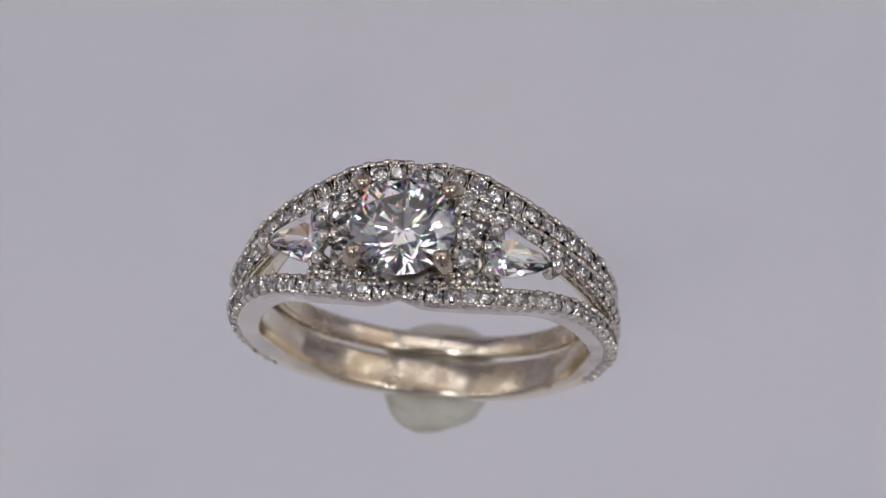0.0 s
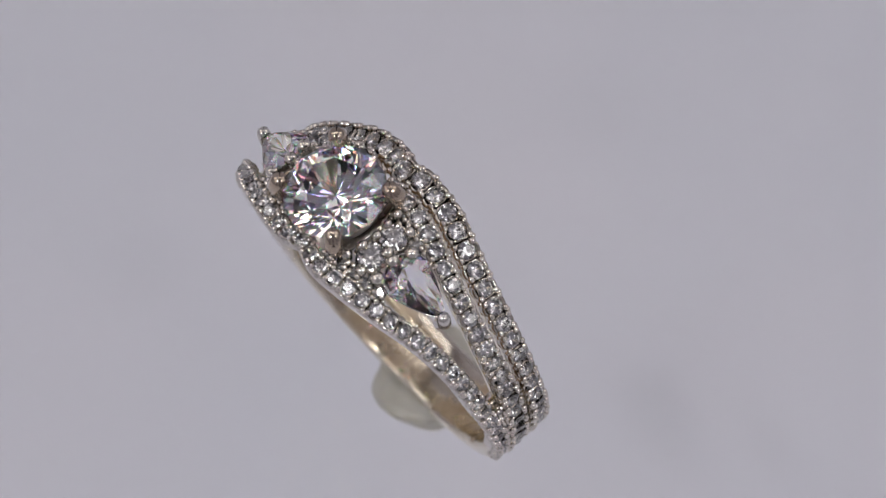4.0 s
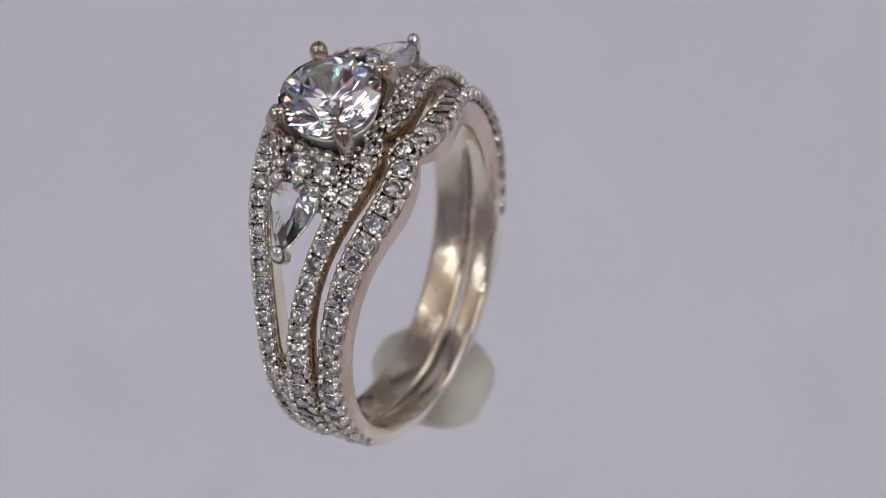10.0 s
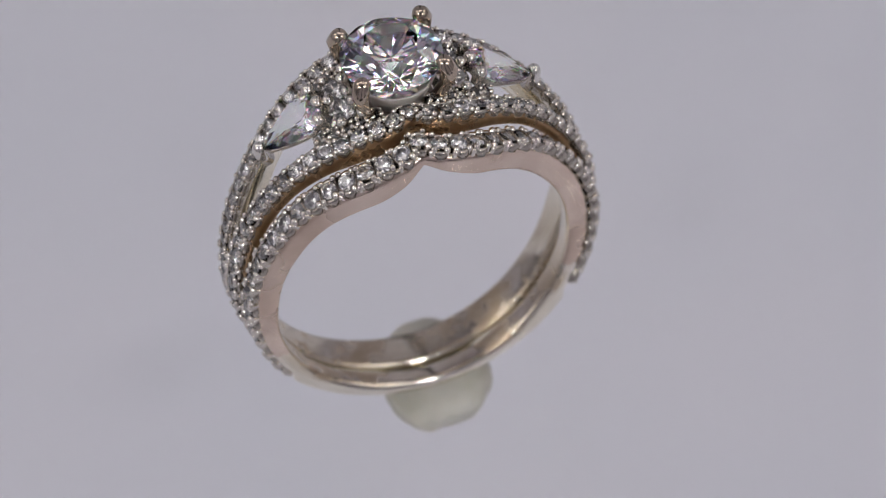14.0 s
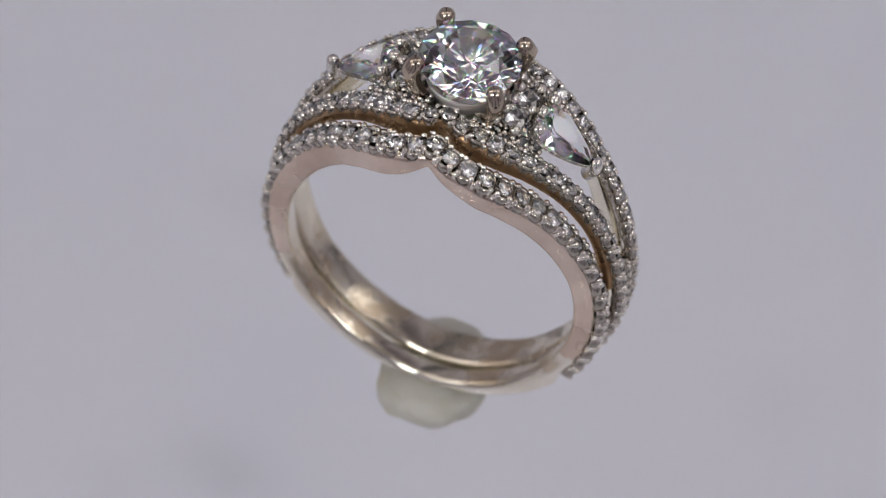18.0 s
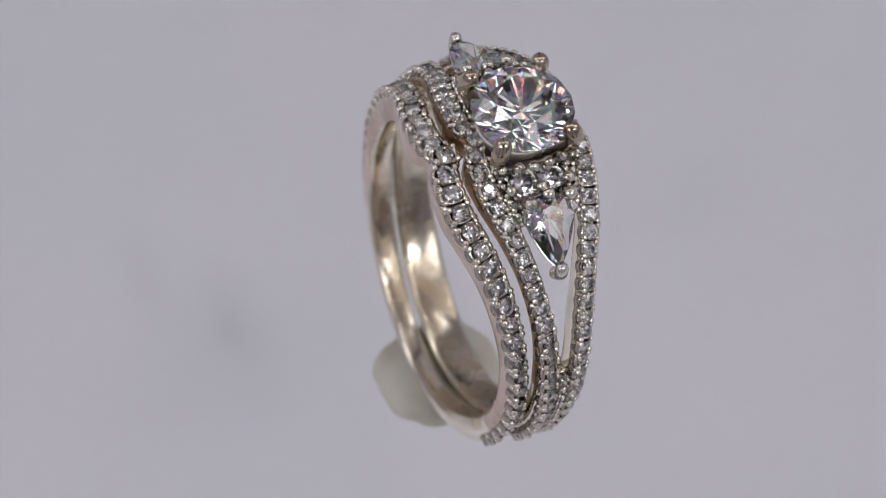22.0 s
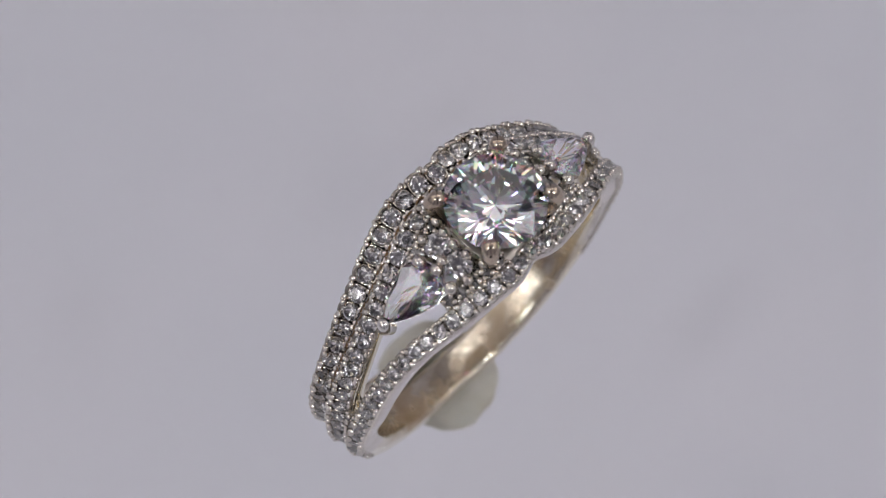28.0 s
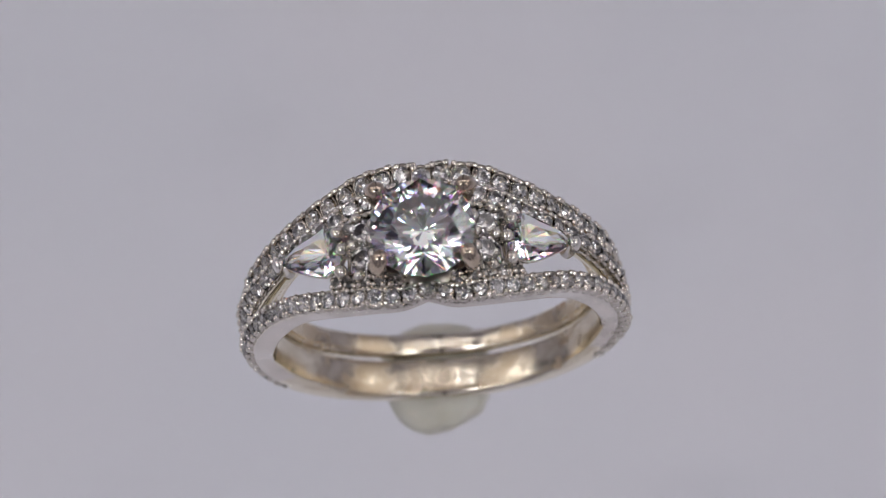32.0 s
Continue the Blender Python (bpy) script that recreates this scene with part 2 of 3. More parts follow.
def band_section(a, y0, y1, r0, r1, round_out=0.14, round_in=0.22, channel=0.0):
    """Rounded cross-section of a band at the angle a."""
    w, prof = y1 - y0, []
    for cy, cr, rad, start in ((y1, r1, round_out, 90), (y0, r1, round_out, 180), (y0, r0, round_in, 270), (y1, r0, round_in, 0)):
        sy = -1 if cy == y1 else 1
        sr = -1 if cr == r1 else 1
        rad = min(rad, 0.45 * w, 0.45 * (r1 - r0))
        corner = []
        for k in range(5):
            b = radians(90 * k / 4)
            corner.append((cy + sy * rad * (1 - math.sin(b)), cr + sr * rad * (1 - math.cos(b))))
        if (sy, sr) in ((-1, -1), (1, 1)):
            corner.reverse()
        prof += corner
        if (cy, cr) == (y0, r1):
            prof.append((y0, max(r1 - 0.6, 0.5 * (r0 + r1))))
        if (cy, cr) == (y1, r0):
            prof.append((y1, max(r1 - 0.6, 0.5 * (r0 + r1))))
    if channel:
        lip = round_out + 0.04
        top = r1 - 0.02
        prof = prof[:5] + [(y1 - round_out - 0.02, top), (y1 - lip - 0.05, r1 - channel), (y0 + lip + 0.05, r1 - channel), (y0 + round_out + 0.02, top)] + prof[5:]
    return [polar(a, y, r) for y, r in prof]


def sweep_angles(start, end, step):
    n = max(2, int(round((end - start) / step)))
    return [start + (end - start) * k / n for k in range(n + 1)]


RING_FRAME = Matrix(((0.98138, 0.18237, -0.06036, -0.468 * MM), (-0.18938, 0.97116, -0.14483, -3.383 * MM), (0.03221, 0.15357, 0.98761, 12.197 * MM), (0, 0, 0, 1)))


# ---------- cut stones ----------
def brilliant(shape=None, girdle=0.035, flat=0.55):
    """Round brilliant of radius 1 with table, stars, kites, girdle and pavilion."""
    bm = bmesh.new()
    q = lambda r, deg, z: (r * math.cos(radians(deg)), r * math.sin(radians(deg)), z)
    place = lambda p: bm.verts.new(shape(p) if shape else p)
    top = [place(q(flat, 45 * i, 0.33)) for i in range(8)]
    mid = [place(q(0.77, 45 * i + 22.5, 0.225)) for i in range(8)]
    gu = [place(q(1, 22.5 * i, girdle * 0.5)) for i in range(16)]
    gl = [place(q(1, 22.5 * i, -girdle * 0.5)) for i in range(16)]
    low = [place(q(0.24, 45 * i + 22.5, -0.66)) for i in range(8)]
    culet = place((0, 0, -0.85))
    bm.faces.new(top)
    for i in range(8):
        j = (i + 1) % 8
        h = (i - 1) % 8
        bm.faces.new((top[i], mid[i], top[j]))
        bm.faces.new((top[i], mid[h], gu[2 * i], mid[i]))
        bm.faces.new((mid[i], gu[2 * i], gu[2 * i + 1]))
        bm.faces.new((mid[i], gu[2 * i + 1], gu[(2 * i + 2) % 16]))
        bm.faces.new((culet, low[i], gl[2 * i], low[h]))
        bm.faces.new((low[i], gl[2 * i + 1], gl[2 * i]))
        bm.faces.new((low[i], gl[(2 * i + 2) % 16], gl[2 * i + 1]))
    for i in range(16):
        j = (i + 1) % 16
        bm.faces.new((gu[i], gl[i], gl[j], gu[j]))
    bmesh.ops.recalc_face_normals(bm, faces=bm.faces)
    return bm


def pear_shape(p):
    """The round cut drawn out to a point on one side; the pavilion keeps its keel under the round end."""
    x, y, z = p
    if z < -0.5:
        return (x * (1.9 if x > 0 else 1.0), y, z * 0.74)
    if x > 0:
        return (x * 2.0, y * (1.06 - 0.46 * x), z)
    return (x, y * 1.06, z)


def mesh_of(name, bm, mat, smooth=False):
    if smooth:
        for face in bm.faces:
            face.smooth = True
    data = bpy.data.meshes.new(name)
    bm.to_mesh(data)
    bm.free()
    data.materials.append(mat)
    return data


def bead_bmesh(post):
    """A rounded bead of radius 1 with a tail that runs down the wall."""
    bm = bmesh.new()
    rows = [(0.38, 0.92), (0.71, 0.70), (0.92, 0.38), (1.0, 0.0), (0.93, -0.14 * post), (0.80, -0.34 * post), (0.90, -0.58 * post), (0.90, -0.84 * post), (0.5, -post)]
    rings = [[bm.verts.new((r * math.cos(math.tau * k / 10), r * math.sin(math.tau * k / 10), z)) for k in range(10)] for r, z in rows]
    tip = bm.verts.new((0, 0, 1.0))
    for k in range(10):
        j = (k + 1) % 10
        bm.faces.new((tip, rings[0][k], rings[0][j]))
        for r0, r1 in zip(rings, rings[1:]):
            bm.faces.new((r0[k], r1[k], r1[j], r0[j]))
    bm.faces.new(rings[-1][::-1])
    bmesh.ops.recalc_face_normals(bm, faces=bm.faces)
    return bm


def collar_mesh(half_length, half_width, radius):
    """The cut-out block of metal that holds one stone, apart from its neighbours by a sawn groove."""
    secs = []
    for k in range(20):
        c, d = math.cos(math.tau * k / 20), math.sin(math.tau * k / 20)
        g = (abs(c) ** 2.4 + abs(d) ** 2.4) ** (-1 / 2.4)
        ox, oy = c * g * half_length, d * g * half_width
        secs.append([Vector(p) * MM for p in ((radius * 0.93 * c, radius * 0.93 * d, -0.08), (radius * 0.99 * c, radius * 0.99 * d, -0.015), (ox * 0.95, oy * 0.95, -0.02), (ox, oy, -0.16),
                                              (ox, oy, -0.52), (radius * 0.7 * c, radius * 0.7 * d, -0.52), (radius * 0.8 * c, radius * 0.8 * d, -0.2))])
    return mesh_of("collar", loft(secs, True), SHADED_SEAT_GOLD, True)


MELEE_MESH = mesh_of("melee_stone", brilliant(None, 0.05, 0.56), MELEE)
BEAD_MESH = mesh_of("bead", bead_bmesh(2.2), BEAD_GOLD, True)
SHORT_BEAD_MESH = mesh_of("bead", bead_bmesh(2.0), BEAD_GOLD, True)


def frame_at(origin, up, along, size):
    up = up.normalized()
    x = (along - up * along.dot(up)).normalized()
    y = up.cross(x)
    m = Matrix((x, y, up)).transposed().to_4x4()
    return Matrix.Translation(origin) @ m @ Matrix.Diagonal((size, size, size, 1))


def pave_row(parent, yf, rf, width, dia, pitch, bead_r, end, begin=0.0):
    """Stones along a curve, equally spaced from the top down both sides; each sits in its own block under four beads."""
    level = lambda a: rf(a) - 0.16 * min(1.0, max(0.0, (abs(a) - 92.0) / 26.0))
    pt = lambda a: polar(a, yf(a), rf(a))
    base = width(60.0)
    collar_data = collar_mesh(pitch * 0.5 - 0.018, base * 0.5 - 0.01, dia * 0.5)
    for side in (1, -1):
        a, run, marks = 0.0, 0.0, [0.0]
        prev = pt(0.0)
        while a < end:
            a += 0.05
            p = pt(side * a)
            run += (p - prev).length
            prev = p
            if run >= pitch * MM:
                run -= pitch * MM
                marks.append(a)
        for i, a in enumerate(marks):
            s = side * a
            if a < begin or (i == 0 and side == -1):
                continue
            along = (pt(s + 0.4) - pt(s - 0.4)).normalized()
            up = polar(s, 0, 1.0).normalized()
            across = up.cross(along)
            wob = Vector((random.uniform(-1, 1), random.uniform(-1, 1), random.uniform(-1, 1))) * 0.30
            spin = Matrix.Rotation(random.uniform(0, math.tau), 4, "Z")
            seat = polar(s, yf(s), level(s) - 0.06)
            w = width(s)
            stone = part("pave_stone", MELEE_MESH, None, parent)
            stone.matrix_basis = frame_at(seat, up + wob, along, dia * 0.5 * MM) @ spin
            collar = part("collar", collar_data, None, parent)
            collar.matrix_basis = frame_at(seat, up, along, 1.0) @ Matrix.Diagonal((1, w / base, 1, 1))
            for kw in (1, -1):
                for ka in (1, -1):
                    r = bead_r * random.uniform(0.78, 0.98)
                    at = seat + along * ka * (pitch * 0.5 - random.uniform(0.80, 1.05) * r) * MM + across * kw * (w * 0.5 - random.uniform(1.15, 1.40) * r) * MM + up * random.uniform(0.0, 0.07) * MM
                    b = part("bead", BEAD_MESH, None, parent)
                    b.matrix_basis = frame_at(at, up + across * kw * 0.12 + wob * 0.3, along, r * MM)
                r = bead_r * random.uniform(0.66, 0.78)
                at = seat + along * (pitch * random.uniform(0.44, 0.56)) * MM + across * kw * (w * 0.5 - random.uniform(0.72, 0.84) * r) * MM - up * random.uniform(0.06, 0.14) * MM
                b = part("bead", BEAD_MESH, None, parent)
                b.matrix_basis = frame_at(at, up + across * kw * 0.14, along, r * MM)


def tube(points, radii, sides=12):
    """A tapered post through points, with a domed end."""
    pts = [Vector(p) * MM for p in points]
    rads = list(radii)
    d = (pts[-1] - pts[-2]).normalized()
    base, rr = pts[-1], rads[-1]
    for k in (30, 60, 84):
        pts.append(base + d * rr * MM * math.sin(radians(k)))
        rads.append(rr * math.cos(radians(k)))
    secs = []
    for i, p in enumerate(pts):
        t = (pts[min(i + 1, len(pts) - 1)] - pts[max(i - 1, 0)]).normalized()
        x = t.orthogonal().normalized()
        if i == 0:
            ref = x
        x = (ref - t * ref.dot(t)).normalized()
        ref = x
        y = t.cross(x)
        secs.append([p + (x * math.cos(math.tau * k / sides) + y * math.sin(math.tau * k / sides)) * rads[i] * MM for k in range(sides)])
    return loft(secs, False)


def tint_side(ob, mat, sign):
    """Another finish on the faces of a band that look along its axis."""
    ob.data.materials.append(mat)
    for face in ob.data.polygons:
        if face.normal.y * sign > 0.6 and face.center.z > -0.004:
            face.material_index = 1


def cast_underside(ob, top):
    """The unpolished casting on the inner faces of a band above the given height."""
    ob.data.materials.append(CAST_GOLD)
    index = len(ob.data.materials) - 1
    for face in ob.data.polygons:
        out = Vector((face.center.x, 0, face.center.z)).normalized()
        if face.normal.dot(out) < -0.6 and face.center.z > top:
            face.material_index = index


# ---------- engagement ring ----------
def engagement_ring():
    ring = new("engagement_ring")
    tagged(ring, "white gold ring with round stone, pear sides and split shank", "ring", "bridal ring set")
    # plain and set lower shank
    secs = []
    for a in sweep_angles(80, 280, 1.25):
        f = fold(a)
        plain = min(1.0, max(0.0, (f - PAVE_END) / 3.0))
        secs.append(band_section(a, Y_A0(f) + 0.02, Y_E1(f) - 0.02, IN_E(a), R_E(f) - SEAT * (1 - plain) - 0.04 * plain, 0.36 + 0.04 * plain, 0.34, 0.18 * (1 - plain) + 0.002))
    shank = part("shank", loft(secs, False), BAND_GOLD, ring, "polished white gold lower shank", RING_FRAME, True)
    stamp(ring, 0.95, 131.0, IN_E)
    rails = []
    for name, y0, y1, inner, outer in (("front_rail", Y_A0, Y_A1, IN_A, R_A), ("back_rail", Y_E0, Y_E1, IN_E, R_E)):
        secs = []
        for a in sweep_angles(-96, 96, 1.5):
            sink = 0.09 * min(1.0, max(0.0, (abs(a) - 82) / 13.0))
            out = sink if name == "front_rail" else 0.0
            secs.append(band_section(a, y0(a) + out, y1(a) - (sink - out), inner(a) + sink, outer(a) - SEAT - 2 * sink, 0.28, 0.24, 0.12))
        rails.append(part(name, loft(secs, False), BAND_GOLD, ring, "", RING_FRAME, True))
    # Darker brown gold on the faces towards the wedding band.
    rails[1].data.materials.append(BROWN_GOLD)
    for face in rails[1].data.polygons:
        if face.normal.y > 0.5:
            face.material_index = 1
    tint_side(rails[0], ROSE_SATIN, -1)
    tint_side(shank, ROSE_SATIN, -1)
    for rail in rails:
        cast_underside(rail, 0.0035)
    # head
    for sx in (1, -1):
        for sy in (1, -1):
            part("prong", tube([(sx * 1.35, sy * 1.20 - 0.1, 9.7), (sx * 1.95, sy * 1.74 - 0.1, 11.1), (sx * 2.40, sy * 2.08 - 0.1, 12.2), (sx * 2.48, sy * 2.12 - 0.1, 13.0), (sx * 2.30, sy * 1.95 - 0.1, 13.42)],
                               (0.32, 0.35, 0.41, 0.50, 0.50)), PRONG_GOLD, ring, "", RING_FRAME, True)
    secs = []
    for k in range(32):
        c, s = math.cos(math.tau * k / 32), math.sin(math.tau * k / 32)
        secs.append([Vector((r * c, r * s, z)) * MM for r, z in ((1.30, 10.40), (1.60, 10.40), (2.06, 11.40), (2.30, 12.00), (2.26, 12.08), (2.16, 12.04), (1.90, 11.40))])
    part("basket", loft(secs, True), PALE_GOLD, ring, "", RING_FRAME, True)
    part("center_stone", brilliant(), FIRE, ring, "large round brilliant colourless stone", RING_FRAME @ Matrix.Translation((0, -0.22 * MM, 12.95 * MM)) @ Matrix.Scale(2.80 * MM, 4))
    secs = []
    for a in sweep_angles(-11, 11, 2):
        secs.append(band_section(a, Y_A1(a) - 0.1, Y_E0(a) + 0.1, 9.75, 10.25))
    part("gallery", loft(secs, False), WHITE_GOLD, ring, "", RING_FRAME, True)
    # shoulders with accent stones and pears
    for side in (1, -1):
        secs = []
        for a in sweep_angles(9, 25, 2):
            secs.append(band_section(side * a, Y_A1(a) - 0.05, Y_E0(a) + 0.05, IN_A(a) + 0.1, 10.85 - 0.0015 * a * a))
        part("shoulder", loft(secs, False), WHITE_GOLD, ring, "", RING_FRAME, True)
        for y in (-0.80, 0.72):
            up = polar(side * 15, 0, 1.0)
            stone = part("accent_stone", MELEE_MESH, None, ring)
            stone.matrix_basis = RING_FRAME @ frame_at(polar(side * 16.5, y, 11.35), up, Vector((side, 0, -0.3)), 0.74 * MM)
        for a, y, r in ((12.0, -1.75, 11.60), (13.2, -0.85, 11.90), (13.4, 0.05, 11.85), (13.0, 0.85, 11.90), (12.0, 1.65, 11.60), (18.0, -1.70, 11.50), (18.8, -0.05, 11.75), (18.0, 1.55, 11.50)):
            b = part("bead", SHORT_BEAD_MESH, None, ring)
            b.matrix_basis = RING_FRAME @ frame_at(polar(side * a, y, r - 0.1), polar(side * a, 0, 1), Vector((side, 0, 0)), random.uniform(0.30, 0.37) * MM)
        # pear stone and its claws
        axis = Vector((side * 3.25, 0.25, -1.95)).normalized()
        up = Vector((side * 1.95, 0, 3.25)).normalized()
        pear = part("pear_stone", brilliant(pear_shape, 0.05, 0.46), PEAR, ring, "pear-cut colourless stone")
        pear.matrix_basis = RING_FRAME @ frame_at(Vector((side * 5.35, -0.06, 10.30)) * MM, up, axis, 1.30 * MM)
        outline = [pear_shape((math.cos(math.tau * k / 28), math.sin(math.tau * k / 28), 0)) for k in range(28)]
        rings = []
        for scale, z in ((0.97, -0.05), (1.02, -0.06), (1.0, -0.26), (0.92, -0.42), (0.86, -0.42), (0.93, -0.24)):
            rings.append([Vector((0.25 + (x - 0.25) * scale, y * scale, z)) for x, y, _ in outline])
        seat = part("pear_seat", loft(list(map(list, zip(*rings))), True), WHITE_GOLD, ring, "", None, False)
        seat.matrix_basis = RING_FRAME @ frame_at(Vector((side * 5.35, -0.06, 10.30)) * MM, up, axis, 1.30 * MM)
        for a, y, r in ((22.5, -1.38, 11.85), (21.5, -0.2, 11.95), (23.0, 0.85, 11.85)):
            b = part("pear_claw", SHORT_BEAD_MESH, None, ring)
            b.matrix_basis = RING_FRAME @ frame_at(polar(side * a, y, r - 0.15), polar(side * a, 0, 1), Vector((side, 0, 0)), 0.40 * MM)
        part("tip_claw", tube([(side * 7.3, 0.0, 7.9), (side * 7.75, 0.02, 8.5), (side * 7.8, 0.04, 9.0)], (0.40, 0.40, 0.38)), WHITE_GOLD, ring, "", RING_FRAME, True)
    # pave
    pave_row(rails[0], lambda a: 0.5 * (Y_A0(a) + Y_A1(a)), R_A, lambda a: Y_A1(a) - Y_A0(a), 0.84, 0.95, 0.18, PAVE_END)
    pave_row(rails[1], lambda a: 0.5 * (Y_E0(a) + Y_E1(a)), R_E, lambda a: Y_E1(a) - Y_E0(a), 0.92, 1.03, 0.20, PAVE_END)
    pave_row(rails[0], lambda a: Y_A1(a) + 0.33, lambda a: R_A(a) + 0.02, lambda a: 0.84, 0.78, 0.84, 0.20, 26.0, 5.0)
    pave_row(rails[1], lambda a: Y_E0(a) - 0.33, lambda a: R_E(a) + 0.02, lambda a: 0.84, 0.78, 0.84, 0.20, 27.0, 5.0)
    pave_row(shank, lambda a: 0.5 * (Y_A1(a) + Y_E0(a)) + 0.02, lambda a: R_E(a) - 0.02, lambda a: 0.60, 0.54, 0.70, 0.15, PAVE_END, 80.0)
    return ring


def stamp(parent, y, start, inner):
    """Worn stamp on the inside of a band, three dark strokes."""
    bm = bmesh.new()
    for i in range(3):
        a = start + 1.7 * i
        quad = [polar(b, y + d, inner(b) - 0.006) for b, d in ((a, -0.24), (a + 0.55, -0.24), (a + 0.55, 0.24), (a, 0.24))]
        low = [polar(b, y + d, inner(b) + 0.05) for b, d in ((a, -0.24), (a + 0.55, -0.24), (a + 0.55, 0.24), (a, 0.24))]
        top, bottom = [bm.verts.new(p) for p in quad], [bm.verts.new(p) for p in low]
        bm.faces.new(top)
        for k in range(4):
            bm.faces.new((top[k], top[(k + 1) % 4], bottom[(k + 1) % 4], bottom[k]))
    bmesh.ops.recalc_face_normals(bm, faces=bm.faces)
    part("stamp_mark", bm, BROWN_GOLD, parent, "worn dark stamped marks", RING_FRAME)


def fold(a):
    """An angle from the top brought into 0 to 180 degrees."""
    return abs(a) if a <= 180 else 360 - a


def wedding_band():
    ring = new("wedding_band")
    tagged(ring, "white gold contoured wedding band with pave stones beside the engagement ring", "ring", "bridal ring set")
    secs = []
    for a in sweep_angles(-180, 180, 1.25)[:-1]:
        f = abs(a)
        plain = min(1.0, max(0.0, (f - BAND_END) / 3.0))
        secs.append(band_section(a, Y_W0(f), Y_W1(f), IN_W(a), R_W(f) - SEAT * (1 - plain) - 0.04 * plain, 0.36 + 0.04 * plain, 0.34, 0.18 * (1 - plain) + 0.002))
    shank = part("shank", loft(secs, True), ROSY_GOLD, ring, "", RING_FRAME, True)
    tint_side(shank, SATIN_GOLD, 1)
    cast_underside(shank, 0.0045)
    stamp(ring, 2.95, 131.0, IN_W)
    pave_row(shank, lambda a: 0.5 * (Y_W0(a) + Y_W1(a)), R_W, lambda a: Y_W1(a) - Y_W0(a), 1.01, 1.13, 0.225, BAND_END)
    return ring


# ---------- stand ----------
def putty():
    bm = bmesh.new()
    bmesh.ops.create_icosphere(bm, subdivisions=5, radius=1.0)
    for v in bm.verts:
        p = v.co.copy()
        n = noise.noise(p * 1.7 + Vector((3.1, 0.4, 7.7))) * 0.10 + noise.noise(p * 4.5) * 0.035 + noise.noise(p * 11.0) * 0.012
        square = lambda u: math.copysign(abs(u) ** 0.92, u)
        z = 1.15 + square(p.z) * (1.42 if p.z > 0 else 1.6) * (1 + 0.6 * n)
        v.co = Vector((0.08 + 0.20 * p.y + square(p.x) * (3.12 + 0.10 * p.y) * (1 + n), -0.16 + square(p.y) * 3.48 * (1 + n), max(0.0, z))) * MM
    ob = part("adhesive_putty", bm, putty_material(), None, "", None, True)
    return tagged(ob, "lump of translucent off-white putty under the rings", "putty")


def plate():
    bm = bmesh.new()
    secs = []
    for r, z in ((1, 0), (118, 0), (119.2, -0.4), (119.6, -1.6), (119.2, -2.8), (118, -3.2), (1, -3.2)):
        secs.append([Vector((r * math.cos(math.tau * k / 96), r * math.sin(math.tau * k / 96), z)) * MM for k in range(96)])
    ob = part("turntable_plate", loft(secs, False), ACRYLIC, None, "", None, False)
    ob.visible_shadow = False
    return tagged(ob, "clear acrylic turntable plate with faint wiped smears", "turntable")


# ---------- studio ----------
def structure(name, size, at, mat, label):
    ob = part(name, box(size, 0.002, (0, 0, 0)), mat, None, label, Matrix.Translation(at))
    return tagged(ob, label, "studio", kind="structure")


sheet_bm = bmesh.new()
bmesh.ops.create_grid(sheet_bm, x_segments=1, y_segments=1, size=0.5)
tagged(part("backdrop", sheet_bm, SHEET, None, "", Matrix.Translation((0, 0, -0.0775))), "pale grey translucent backdrop sheet under the turntable", "backdrop", kind="structure")


def light_pad():
    pad = new("light_pad")
    pad.matrix_basis = Matrix.Translation((0, 0, -0.110))
    tagged(pad, "flat glowing light pad under the backdrop sheet", "lamp")
    part("housing", box((0.98, 0.98, 0.016), 0.003, (0, 0, 0.008)), PLASTIC, pad)
    part("diffuser", box((0.94, 0.94, 0.004), 0.001, (0, 0, 0.0185)), PAD_GLOW, pad, "glowing white diffuser")
    for x in (-0.48, 0.48):
        part("rim", box((0.02, 0.98, 0.016), 0.002, (x, 0, 0.0245)), PLASTIC, pad)
    return pad


light_pad()
structure("tent_back", (1.00, 0.006, 0.84), (0, 0.48, 0.33), FABRIC, "white fabric side of the photo tent")
structure("tent_front", (1.00, 0.006, 0.84), (0, -0.48, 0.33), FABRIC, "white fabric side of the photo tent")
structure("tent_left", (0.006, 0.94, 0.84), (-0.50, 0.0, 0.33), FABRIC, "white fabric side of the photo tent")
structure("tent_right", (0.006, 0.94, 0.84), (0.50, 0.0, 0.33), FABRIC, "white fabric side of the photo tent")
structure("tent_roof", (1.00, 0.95, 0.006), (0, 0.0, 0.755), FABRIC, "white fabric roof of the photo tent")
structure("table", (1.30, 1.20, 0.03), (0, 0.0, -0.125), WALL, "grey table under the photo tent")
structure("floor", (2.8, 2.8, 0.04), (0, 0, -0.88), WALL, "grey studio floor")
structure("wall_back", (2.8, 0.04, 2.6), (0, 1.42, 0.4), WALL, "grey studio wall")
structure("wall_front", (2.8, 0.04, 2.6), (0, -1.42, 0.4), WALL, "grey studio wall")
structure("wall_left", (0.04, 2.8, 2.6), (-1.42, 0, 0.4), WALL, "grey studio wall")
structure("wall_right", (0.04, 2.8, 2.6), (1.42, 0, 0.4), WALL, "grey studio wall")
structure("ceiling", (2.8, 2.8, 0.04), (0, 0, 1.72), WALL, "grey studio ceiling")


CHIP_MESH = mesh_of("led_chip", box((0.024, 0.024, 0.004), 0.0008), CHIP_GLOW)


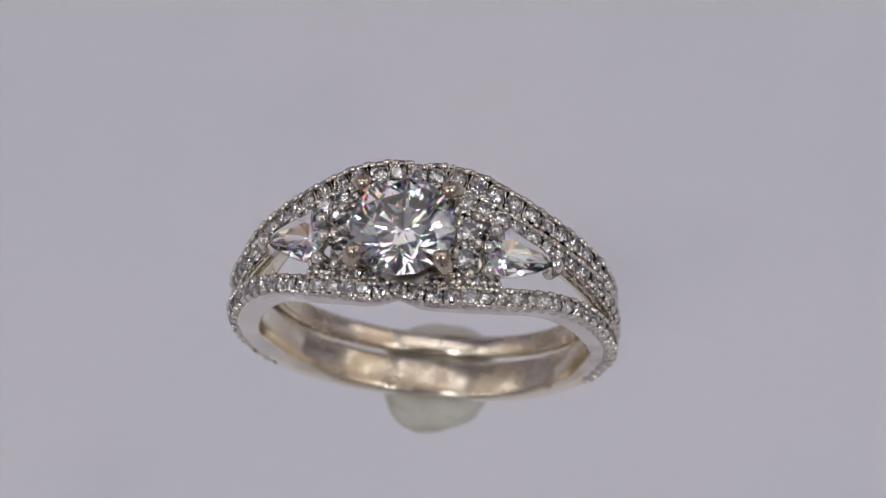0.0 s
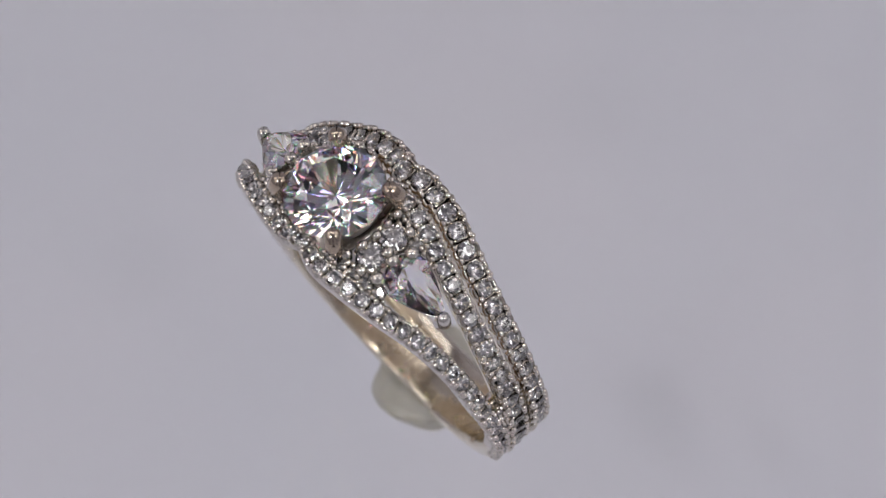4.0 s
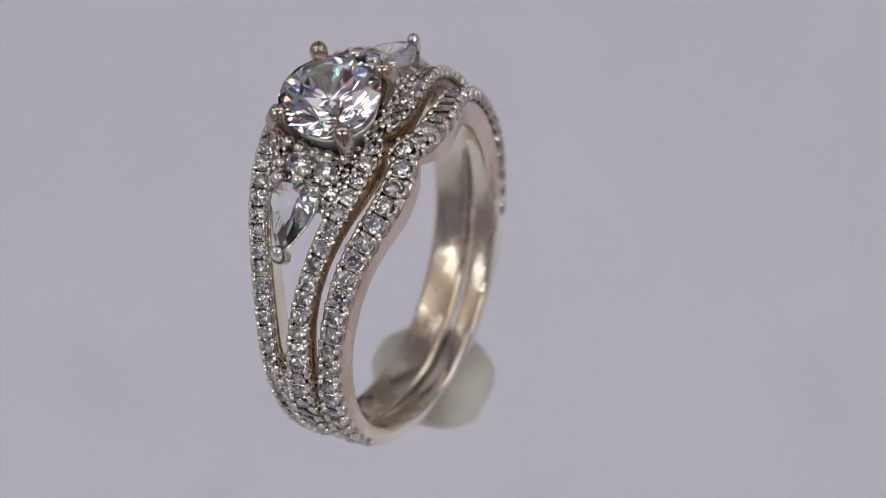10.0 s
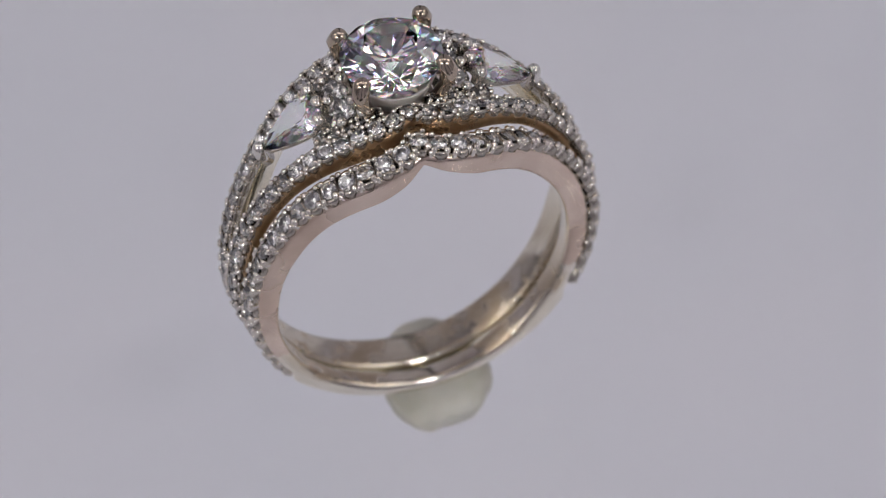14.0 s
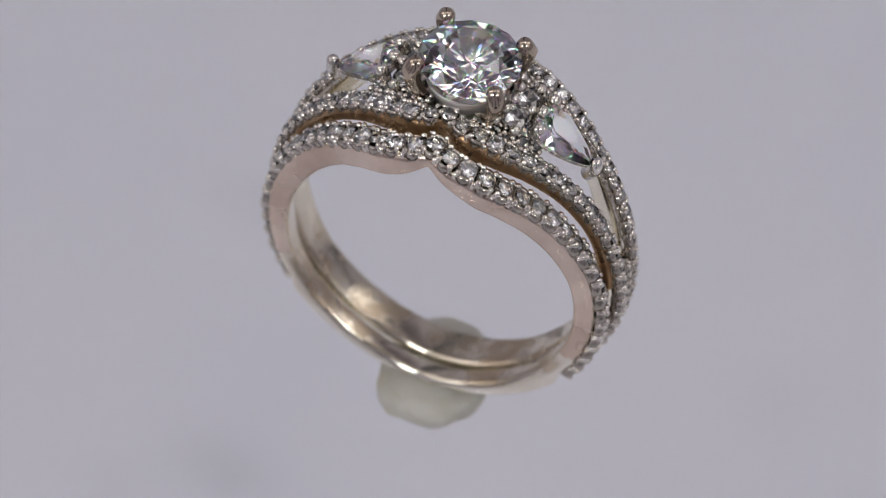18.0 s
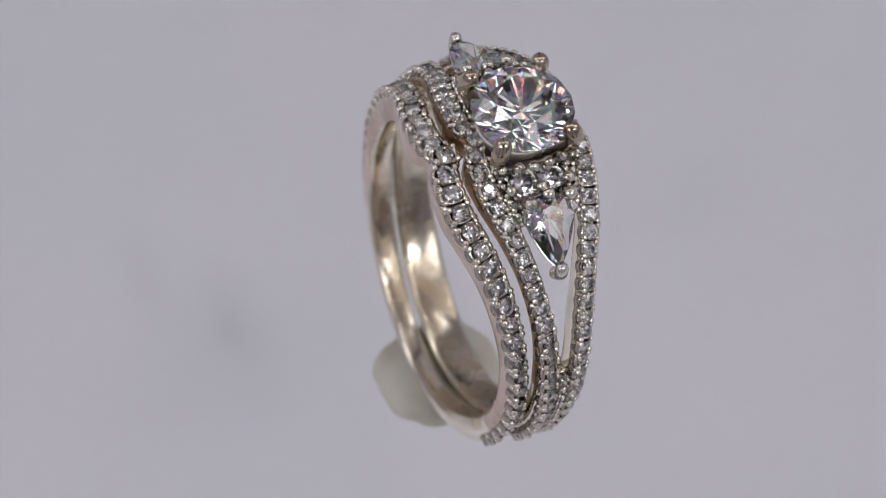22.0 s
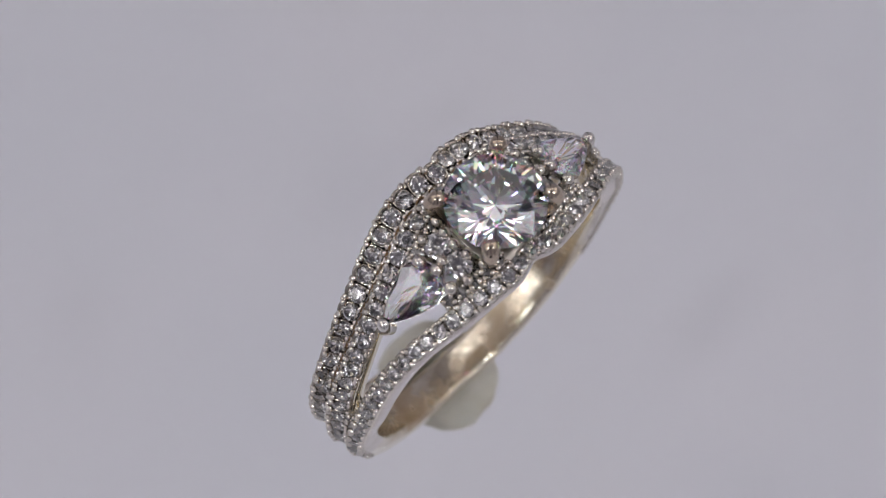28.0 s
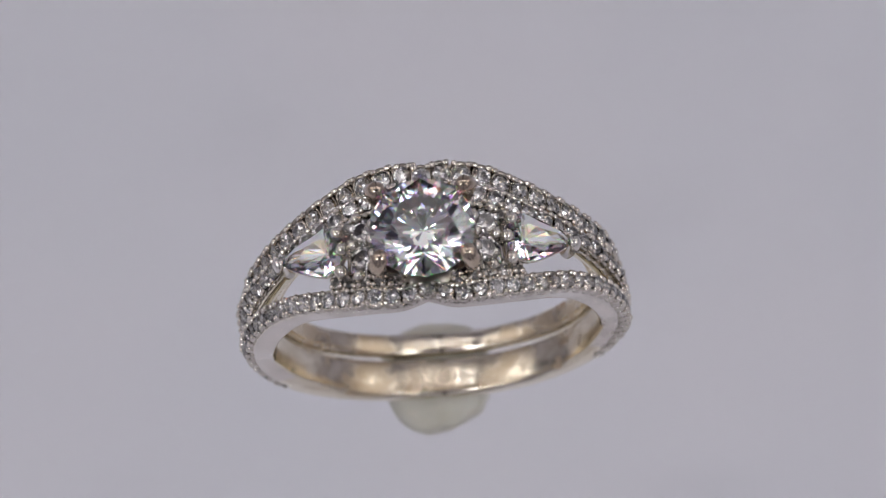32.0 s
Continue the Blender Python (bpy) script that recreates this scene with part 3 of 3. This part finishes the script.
def led_panel(at, target, w, h, glow, chips=()):
    lamp = new("led_panel")
    lamp.matrix_basis = look(at, target)
    tagged(lamp, "white led panel lamp in a dark frame", "lamp", "studio lamps")
    part("diffuser", box((w, h, 0.004), 0.0005), glow, lamp, "glowing white diffuser")
    part("housing", box((w + 0.016, h + 0.016, 0.012), 0.002, (0, 0, 0.0085)), PLASTIC, lamp)
    rows = 3
    for x in chips:
        for k in range(rows):
            part("led_chip", CHIP_MESH, None, lamp, "", Matrix.Translation((x * w, (k - (rows - 1) / 2) / rows * h, -0.004)))
    back = lamp.matrix_basis.inverted()
    out = Vector((at[0], at[1], 0)).normalized()
    foot = Vector((at[0], at[1], 0)) + out * 0.06
    top = at[2] - 0.02
    part("pole", box((0.022, 0.022, top + 0.076), 0.004), PLASTIC, lamp, "", back @ Matrix.Translation((foot.x, foot.y, (top - 0.076) / 2)))
    part("base_plate", box((0.10, 0.10, 0.010), 0.003), PLASTIC, lamp, "", back @ Matrix.Translation((foot.x, foot.y, -0.0724)))
    arm_dir = Matrix.Rotation(math.atan2(out.y, out.x), 4, "Z")
    mid = Vector((at[0], at[1], top)) + out * 0.03
    part("arm", box((0.08, 0.018, 0.018), 0.003), PLASTIC, lamp, "", back @ Matrix.Translation(mid) @ arm_dir)
    return lamp


for side in (-1, 1):
    for y in (-0.22, 0.12):
        led_panel((side * 0.42, y, 0.40), (0, 0, 0.25), 0.15, 0.34, LED_GLOW)
led_panel((0.0, 0.10, 0.62), (0, 0, 0), 0.60, 0.28, SOFT_GLOW, (-0.42, -0.25, -0.08, 0.08, 0.25, 0.42))
for side in (-1, 1):
    led_panel((side * 0.165, -0.215, 0.275), (0, 0, 0), 0.048, 0.048, HEAD_GLOW)


def film_camera():
    """The camera that films the rings, with a black shade card behind its lens; it shows as the dark spot in every bead."""
    rig = new("film_camera")
    rig.matrix_basis = look((0.0008, -0.1796, 0.2910), (0, 0, 0.012))
    tagged(rig, "black camera with a shade card on a table stand", "camera")
    card = []
    for r, z in ((0.034, 0.0), (0.070, 0.0), (0.070, 0.003), (0.034, 0.003)):
        card.append([Vector((r * math.cos(math.tau * k / 48), 0.85 * r * math.sin(math.tau * k / 48), z)) for k in range(48)])
    part("shade_card", loft(list(map(list, zip(*card))), True), PLASTIC, rig, "matt black card disc")
    barrel = []
    for r, z in ((0.026, 0.002), (0.032, 0.002), (0.033, 0.010), (0.033, 0.110), (0.026, 0.110), (0.026, 0.012)):
        barrel.append([Vector((r * math.cos(math.tau * k / 40), r * math.sin(math.tau * k / 40), z)) for k in range(40)])
    part("lens_barrel", loft(list(map(list, zip(*barrel))), True), PLASTIC, rig, "", None, True)
    part("body", box((0.14, 0.095, 0.06), 0.01, (0, 0, 0.14)), PLASTIC, rig)
    back = rig.matrix_basis.inverted()
    part("stand", box((0.03, 0.03, 0.42), 0.004), PLASTIC, rig, "", back @ Matrix.Translation((0.0, -0.27, 0.1325)))
    part("base_plate", box((0.14, 0.12, 0.010), 0.003), PLASTIC, rig, "", back @ Matrix.Translation((0.0, -0.27, -0.0724)))
    return rig


film_camera()

ENGAGEMENT = engagement_ring()
WEDDING = wedding_band()
PUTTY = putty()
PLATE = plate()

TURN = [(0, 0.15), (2, -21.69), (4, -43.75), (6, -65.78), (8, -87.54), (10, -109.26), (12, -130.98), (14, -152.82), (16, -174.97), (18, -197.22), (20, -219.12), (22, -241.1),
        (24, -262.81), (26, -284.39), (28, -306.19), (30, -327.63), (32, -349.18)]


def motions():
    rows = [(t, pose(0, 0, 0, 0, 0, a)) for t, a in TURN]
    for thing in (ENGAGEMENT, WEDDING, PUTTY, PLATE):
        walk(thing, rows)


motions()
